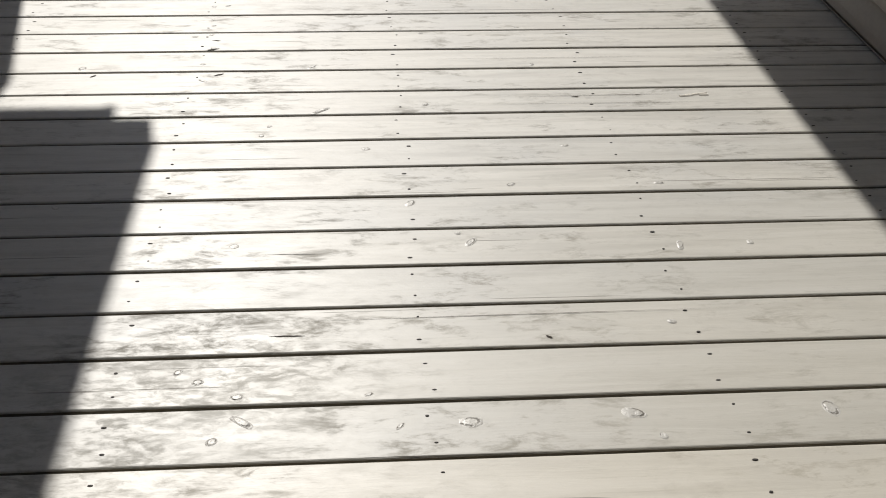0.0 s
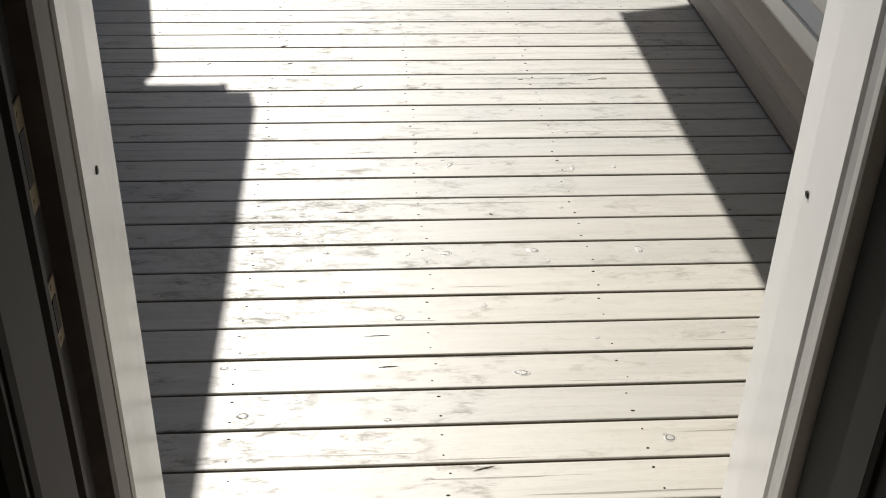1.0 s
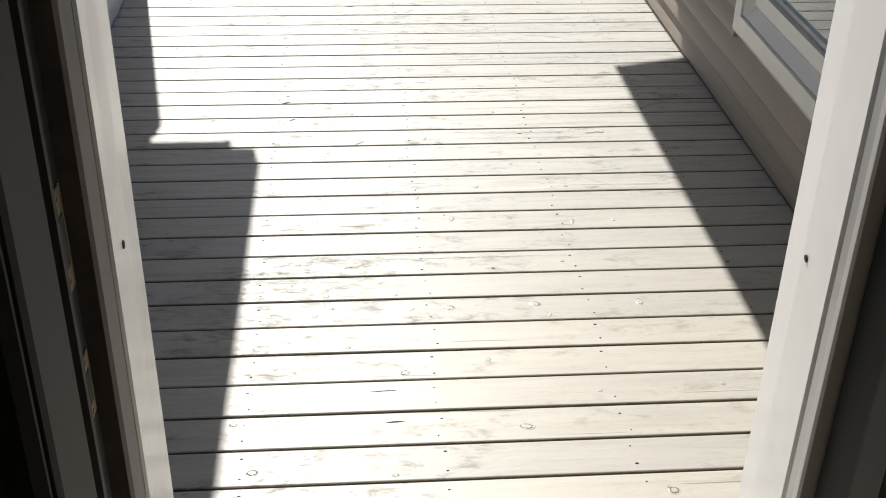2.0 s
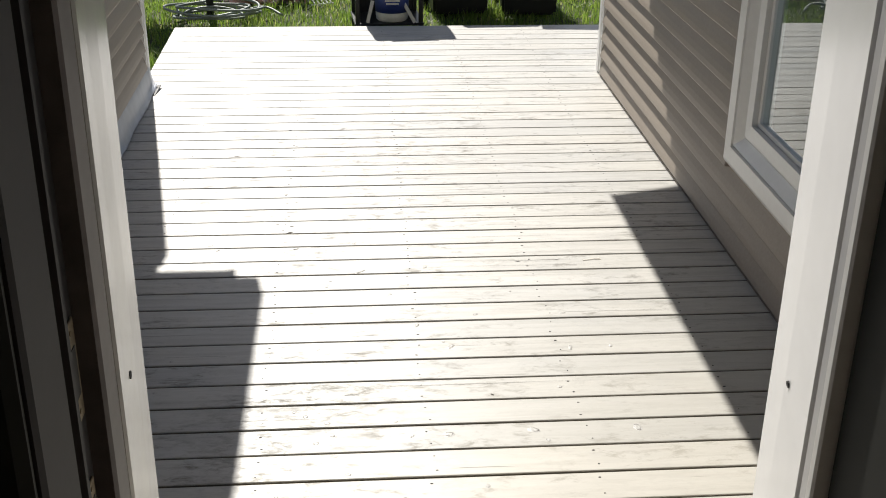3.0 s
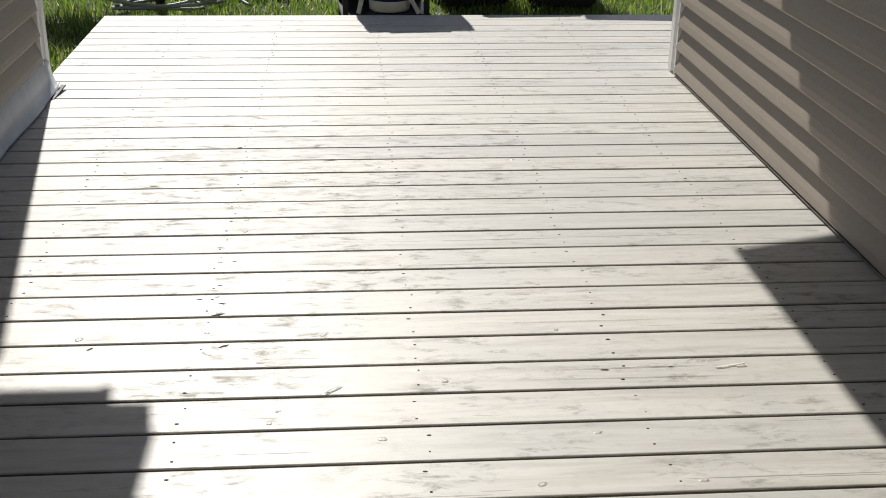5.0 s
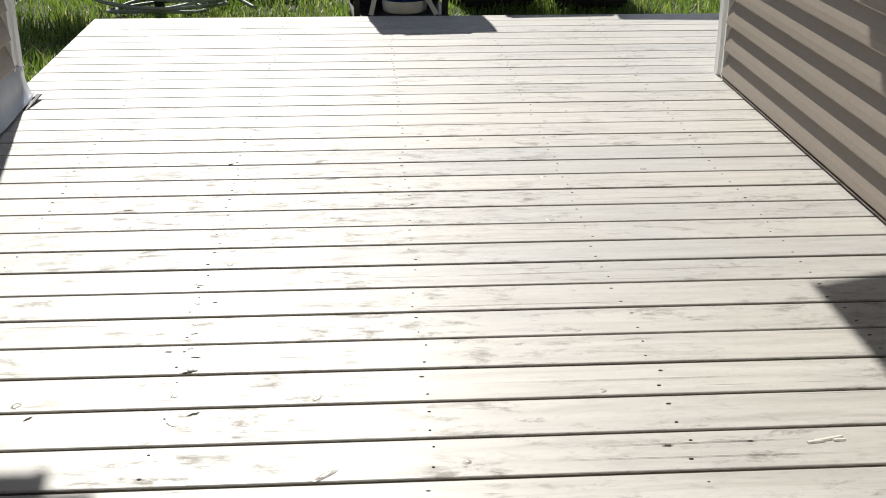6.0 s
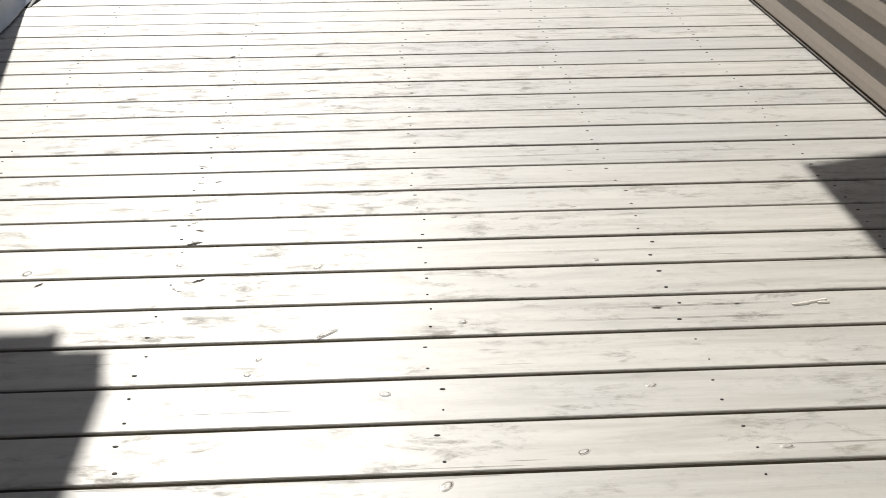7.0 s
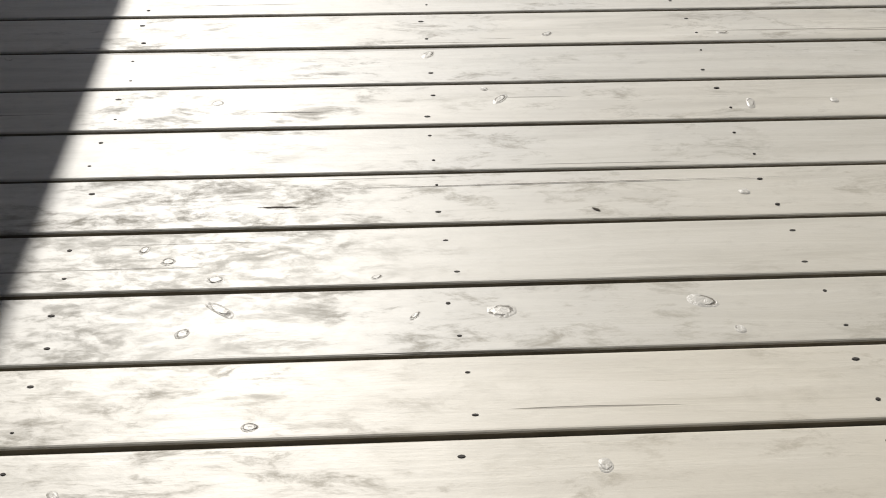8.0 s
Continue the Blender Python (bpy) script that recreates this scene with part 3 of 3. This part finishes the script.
# the larger knots: place along the board, across the deck, half length, half width, turn
KNOTS = [
    (-0.40, 0.088, 0.013, 0.010, 20), (0.128, 0.085, 0.022, 0.009, 55), (0.60, 0.055, 0.020, 0.008, 80), (0.0, 0.257, 0.018, 0.010, 50),
    (0.070, -0.494, 0.022, 0.016, 0), (0.368, -0.485, 0.024, 0.014, -20), (0.737, -0.49, 0.016, 0.024, 10), (-0.354, -0.412, 0.014, 0.010, 0),
    (-0.34, -0.475, 0.030, 0.009, -40), (-0.43, -0.365, 0.012, 0.010, 0), (-0.47, -0.335, 0.012, 0.008, 60), (0.62, 0.33, 0.014, 0.007, 0),
]
# by the door and further out on the deck
KNOTS += [
    (-0.10, -0.835, 0.020, 0.014, 40), (0.17, -0.78, 0.010, 0.012, 0), (-0.28, -0.70, 0.012, 0.009, 0), (0.42, 0.53, 0.011, 0.008, 20),
    (-0.10, 0.53, 0.012, 0.008, -20), (0.40, 1.32, 0.010, 0.006, 0), (-0.92, 1.04, 0.016, 0.012, 70), (-0.25, 1.02, 0.018, 0.008, 50),
    (-0.22, 0.75, 0.030, 0.008, 40), (0.07, 0.78, 0.010, 0.008, 0), (-0.86, 2.05, 0.012, 0.010, 0), (-0.45, 2.06, 0.016, 0.006, 40),
    (0.85, 2.5, 0.016, 0.010, 30), (0.3, 2.86, 0.012, 0.008, 0), (-0.55, -1.25, 0.020, 0.014, 10), (0.25, -1.1, 0.026, 0.014, -15),
    (-0.62, -1.05, 0.014, 0.010, 0), (0.62, -1.38, 0.018, 0.016, 0), (-0.15, -1.28, 0.012, 0.008, 0), (0.5, -0.95, 0.010, 0.008, 0),
]
for i in range(14):
    KNOTS.append((-0.56 + rng.uniform(-0.05, 0.05), 0.95 + i * 0.115, rng.uniform(0.008, 0.018), rng.uniform(0.004, 0.009), rng.uniform(-50, 50)))
for i in range(46):
    KNOTS.append((rng.uniform(-1.1, 1.3), rng.uniform(-1.6, 4.2), rng.uniform(0.007, 0.016), rng.uniform(0.005, 0.010), rng.uniform(-60, 60)))
for i, (x, y, rx, ry, turn) in enumerate(KNOTS):
    x = 0.017 + 0.94 * x
    k = math.floor(y / PITCH)
    off = min(max(y - k * PITCH, ry + 0.016), PITCH - ry - 0.016)
    part("knot", knot_bm(rx, ry, i * 1.7), M_KNOT, planks[k], "", pose(x, off, 0.0007, 0, 0, turn), True)

# torn splinters, gouges and long checks in the boards
def sliver(l, w, h):
    return prism([(-w, 0), (-w * 0.3, h), (w * 0.5, h * 0.7), (w, 0)], -l, l, "x")


def place_on(name, bm, mat, x, y, turn, label):
    k = math.floor(y / PITCH)
    return part(name, bm, mat, planks[k], label, pose(x, y - k * PITCH, 0.0003, 0, 0, turn))


for dx, dy, l, t in ((-0.02, 0, 0.022, 8), (0.0, 0.006, 0.026, 12), (0.022, 0.012, 0.024, 14), (0.03, 0.004, 0.016, 4)):
    place_on("splinter", sliver(l * 0.8, 0.0055, 0.0022), M_SPLINTER, 0.807 + dx, 0.812 + dy, t, "pale raised splinter")


def gouge(l, w):
    bm = bmesh.new()
    n = 12
    top = [bm.verts.new((-l + 2 * l * i / n, w * math.sin(math.pi * i / n) * (0.6 + 0.5 * noise.noise(Vector((i * 0.7, l * 90, 0)))), 0.0006)) for i in range(n + 1)]
    low = [bm.verts.new((-l + 2 * l * i / n, -w * math.sin(math.pi * i / n) * (0.6 + 0.5 * noise.noise(Vector((i * 0.7, l * 90, 5)))), 0.0006)) for i in range(n + 1)]
    for i in range(n):
        if i == 0:
            bm.faces.new((top[0], low[1], top[1]))
        else:
            bm.faces.new((top[i], low[i], low[i + 1], top[i + 1]))
    bmesh.ops.remove_doubles(bm, verts=bm.verts, dist=1e-6)
    return bm


SPLITS = [
    (-0.555, 1.172, 0.022, 0.006, 18), (0.50, 0.815, 0.013, 0.004, 0), (0.68, 0.822, 0.008, 0.003, 0), (-0.27, -0.235, 0.035, 0.003, -1),
    (0.25, -0.26, 0.008, 0.004, -40), (-0.17, -0.92, 0.04, 0.003, 2), (-0.14, -1.06, 0.03, 0.004, 4), (0.1, -1.47, 0.03, 0.004, 15),
    (0.40, 1.325, 0.007, 0.003, 0), (0.10, 2.85, 0.008, 0.004, 0), (-0.57, 1.36, 0.010, 0.003, 10), (-0.55, 1.24, 0.014, 0.004, -10),
    (-0.54, 1.53, 0.010, 0.003, 20), (-0.62, 1.27, 0.012, 0.003, 0),
]
SPLITS += [
    (-0.90, 2.2, 0.02, 0.004, 5), (-0.25, 2.45, 0.03, 0.004, 3), (0.02, 2.32, 0.02, 0.003, 8), (-0.62, 2.62, 0.014, 0.005, 30),
    (0.62, 2.75, 0.03, 0.002, 0), (-0.88, 0.99, 0.012, 0.005, 50), (-0.52, 0.99, 0.016, 0.006, 30),
]
CHECKS = [
    (-0.27, 0.052, 0.07, 0.0012, -1), (0.56, 0.772, 0.34, 0.0011, -0.4), (0.58, 0.822, 0.22, 0.0013, 0.6), (0.20, -0.185, 0.42, 0.0010, 0.5),
    (0.45, 1.085, 0.36, 0.0008, 0.2), (0.33, 3.25, 0.10, 0.0030, 0.0),
]
for x, y, l, w, t in SPLITS + CHECKS:
    place_on("gouge", gouge(l, w), M_GOUGE, 0.017 + 0.94 * x, y, t, "dark split in the wood")

# ---------------------------------------------------------------- lawn
def grass(count, x0, x1, y0, y1, hmin, hmax, seed):
    r = np.random.default_rng(seed)
    x, y = r.uniform(x0, x1, count), r.uniform(y0, y1, count)
    h = r.uniform(hmin, hmax, count) * (0.75 + 0.5 * np.sin(x * 3.1 + 1.7 * np.sin(y * 2.3)) ** 2)
    a, lean, w = r.uniform(0, 6.283, count), r.uniform(0.1, 0.9, count) * h, r.uniform(0.0025, 0.0055, count)
    ca, sa = np.cos(a), np.sin(a)
    z = np.full(count, GROUND - 0.02)
    px, py = -sa * w, ca * w
    v = np.stack([np.stack([x - px, y - py, z], 1), np.stack([x + px, y + py, z], 1),
                  np.stack([x + ca * lean * 0.35 + px * 0.7, y + sa * lean * 0.35 + py * 0.7, z + h * 0.6], 1),
                  np.stack([x + ca * lean * 0.35 - px * 0.7, y + sa * lean * 0.35 - py * 0.7, z + h * 0.6], 1),
                  np.stack([x + ca * lean, y + sa * lean, z + h * (1.0 - 0.25 * lean / h)], 1)], 1).reshape(-1, 3)
    i = np.arange(count)[:, None] * 5
    quads, tris = (i + np.array([0, 1, 2, 3])).tolist(), (i + np.array([3, 2, 4])).tolist()
    me = bpy.data.meshes.new("grass")
    me.from_pydata(v.tolist(), [], quads + tris)
    me.materials.append(M_GRASS)
    return tagged(new("grass", me), "thick uncut green lawn grass with straw", "grass", kind="stuff")


grass(80000, -3.9, 4.4, Y_FAR + 0.04, 11.0, 0.05, 0.13, 3)
grass(7000, -3.4, -1.545, 3.5, Y_FAR + 0.1, 0.06, 0.16, 4)
grass(2500, -1.3, 3.0, Y_FAR + 0.045, Y_FAR + 0.2, 0.05, 0.17, 5)

# coiled hose
pts = []
for i in range(150):
    a = i * 0.21
    r = 0.20 + 0.05 * math.sin(i * 0.13) + 0.0006 * i
    pts.append((r * 1.35 * math.cos(a), r * 0.95 * math.sin(a), 0.02 + 0.0007 * i + 0.018 * math.sin(i * 0.37)))
pts += [(0.33 + 0.03 * i, 0.05 + 0.10 * math.sin(i * 0.5), 0.08 - 0.006 * i) for i in range(9)]
tagged(link("garden_hose", tube(pts, 0.011, 7), M_HOSE, smooth=True, m=pose(-1.36, 6.15, GROUND + 0.03)), "grey-green garden hose coiled in the grass", "hose")

# barbecue grill with a bucket on its lower shelf
grill = empty("barbecue_grill", pose(0.08, 5.78, GROUND, 0, 0, 4) @ Matrix.Diagonal((0.85, 0.95, 0.80, 1)))
for sx in (-1, 1):
    for sy in (-1, 1):
        part("leg", box(sx * 0.30 - 0.02, sx * 0.30 + 0.02, sy * 0.22 - 0.02, sy * 0.22 + 0.02, 0.0, 0.80, 0.004), M_BLACK, grill)
part("shelf", box(-0.33, 0.33, -0.25, 0.25, 0.13, 0.155, 0.006), M_BLACK, grill)
part("back_panel", box(-0.30, 0.30, 0.21, 0.23, 0.155, 0.90), M_BLACK, grill)
part("firebox", box(-0.34, 0.34, -0.27, 0.27, 0.901, 1.14, 0.03, seg=2), M_BLACK, grill)
bm = bmesh.new()
prism([(-0.28, 1.142)] + [(-0.28 * math.cos(a), 1.15 + 0.30 * math.sin(a)) for a in [math.pi * i / 10 for i in range(11)]] + [(0.28, 1.142)], -0.34, 0.34, "x", bm)
part("hood", bm, M_BLACK, grill)
part("hood_handle", tube([(-0.2, -0.32, 1.24), (0.2, -0.32, 1.24)], 0.012), M_STEEL, grill)
part("hood_bracket", box(-0.19, -0.17, -0.33, -0.25, 1.22, 1.25), M_STEEL, grill)
part("hood_bracket", box(0.17, 0.19, -0.33, -0.25, 1.22, 1.25), M_STEEL, grill)
tagged(grill, "black barbecue grill on legs standing on the lawn", "grill")
bucket = empty("bucket", pose(0.12, 5.68, GROUND + 0.126))
part("body", lathe([(0.115, 0.0), (0.128, 0.012), (0.132, 0.05), (0.145, 0.31), (0.152, 0.312), (0.152, 0.335), (0.147, 0.338)], 28), M_WHITE, bucket, "white plastic pail", smooth=True)
part("paper_label", lathe([(0.1350, 0.075), (0.1445, 0.27), (0.1448, 0.2701), (0.1353, 0.0749)], 28), M_BLUE, bucket, "dark blue printed wrap", smooth=True)
for i, (z, w) in enumerate(((0.20, 0.045), (0.175, 0.06), (0.15, 0.05))):
    part("print_bar", box(-w, w, -0.1475 + i * 0.0012, -0.1415 + i * 0.0012, z, z + 0.012), M_WHITE, bucket)
part("rim", lathe([(0.150, 0.30), (0.158, 0.303), (0.158, 0.318), (0.150, 0.32)], 28), M_WHITE, bucket)
tagged(bucket, "white pail with a dark blue label on the grill shelf", "bucket")
for x, t in ((-0.08, 14), (0.30, -30)):
    tagged(link("scrap_lath", box(-0.014, 0.014, -0.008, 0.008, 0, 0.18, 0.002), M_WHITE, m=pose(x, 5.56, GROUND + 0.126, -12, t, 0)), "short white lath leaning on the grill shelf", "lath")

# storage bins further back
def bin_thing(x, y, w, d, h, turn, label):
    t = empty("storage_bin", pose(x, y, GROUND, 0, 0, turn))
    bm = bmesh.new()
    lo = [bm.verts.new((sx * w * 0.42, sy * d * 0.42, 0.03)) for sx, sy in ((-1, -1), (1, -1), (1, 1), (-1, 1))]
    hi = [bm.verts.new((sx * w * 0.5, sy * d * 0.5, h)) for sx, sy in ((-1, -1), (1, -1), (1, 1), (-1, 1))]
    for i in range(4):
        bm.faces.new((lo[i], lo[(i + 1) % 4], hi[(i + 1) % 4], hi[i]))
    bm.faces.new(lo[::-1])
    bm.faces.new(hi)
    bmesh.ops.bevel(bm, geom=list(bm.edges), offset=0.025, segments=2, affect="EDGES")
    part("body", bm, M_BLACK, t)
    part("lid", box(-w * 0.53, w * 0.53, -d * 0.53, d * 0.53, h + 0.002, h + 0.05, 0.02, seg=2), M_BLACK, t)
    part("front_rib", box(-w * 0.3, w * 0.3, -d * 0.5 - 0.005, -d * 0.42, h * 0.55, h * 0.6, 0.004), M_BLACK, t)
    for sx in (-1, 1):
        part("wheel", lathe([(0.09, -0.025), (0.1, -0.015), (0.1, 0.015), (0.09, 0.025)], 16), M_BLACK, t, "", pose(sx * w * 0.46, d * 0.40, 0.10, 0, 90, 0))
    return tagged(t, label, "bin", "bins on the lawn")


bin_thing(0.72, 6.50, 0.56, 0.60, 1.25, 3, "black wheeled storage bin on the lawn")
bin_thing(1.34, 6.45, 0.56, 0.60, 1.30, -4, "black wheeled storage bin beside another bin")

# dark posts; the panel between them is added to cast shade on the grass
screen = empty("posts_with_shade_panel", pose(-1.78, 6.35, GROUND))
for x in (-0.62, 0.36):
    part("post", tube([(x, 0, 0), (x, 0, 1.35)], 0.032, 10), M_BLACK, screen, "dark metal post")
bm = bmesh.new()
rows = [[bm.verts.new((-0.6 + 0.94 * i / 16, 0.02 * math.sin(i * 1.1), 0.35 + z)) for i in range(17)] for z in (0.0, 0.3, 0.6, 0.95)]
for r0, r1 in zip(rows, rows[1:]):
    for i in range(16):
        bm.faces.new((r0[i], r0[i + 1], r1[i + 1], r1[i]))
part("fabric", bm, M_GREEN, screen, "dark green panel added to shade the grass").modifiers.new("thick", "SOLIDIFY").thickness = 0.004
tagged(screen, "dark metal posts with an added panel shading the grass", "screen")

# heap of pink cloth and a small white rack
bm = bmesh.new()
bmesh.ops.create_icosphere(bm, subdivisions=5, radius=1.0)
for v in bm.verts:
    n1 = noise.noise(v.co * 2.3) * 0.35 + abs(noise.noise(v.co * 5.0)) * 0.45 + noise.noise(v.co * 14.0) * 0.10
    q = v.co * (0.8 + n1)
    v.co = Vector((q.x * 0.46, q.y * 0.28, max(q.z, -0.15) * 0.20 + 0.03))
tagged(link("crumpled_cloth", bm, M_PINK, m=pose(-0.90, 6.95, GROUND + 0.02, 0, 0, 12)), "crumpled pale pink cloth lying on the grass", "cloth")
rack = empty("white_rack", pose(-0.52, 6.80, GROUND + 0.05, 20, 0, 25))
for i in range(6):
    part("slat", box(-0.10 + i * 0.04 - 0.007, -0.10 + i * 0.04 + 0.007, -0.12, 0.12, 0.012, 0.022, 0.002), M_WHITE, rack)
for y in (-0.10, 0.10):
    part("rail", box(-0.125, 0.125, y - 0.008, y + 0.008, 0.0, 0.0115, 0.002), M_WHITE, rack)
tagged(rack, "small white slatted rack lying in the grass", "rack")
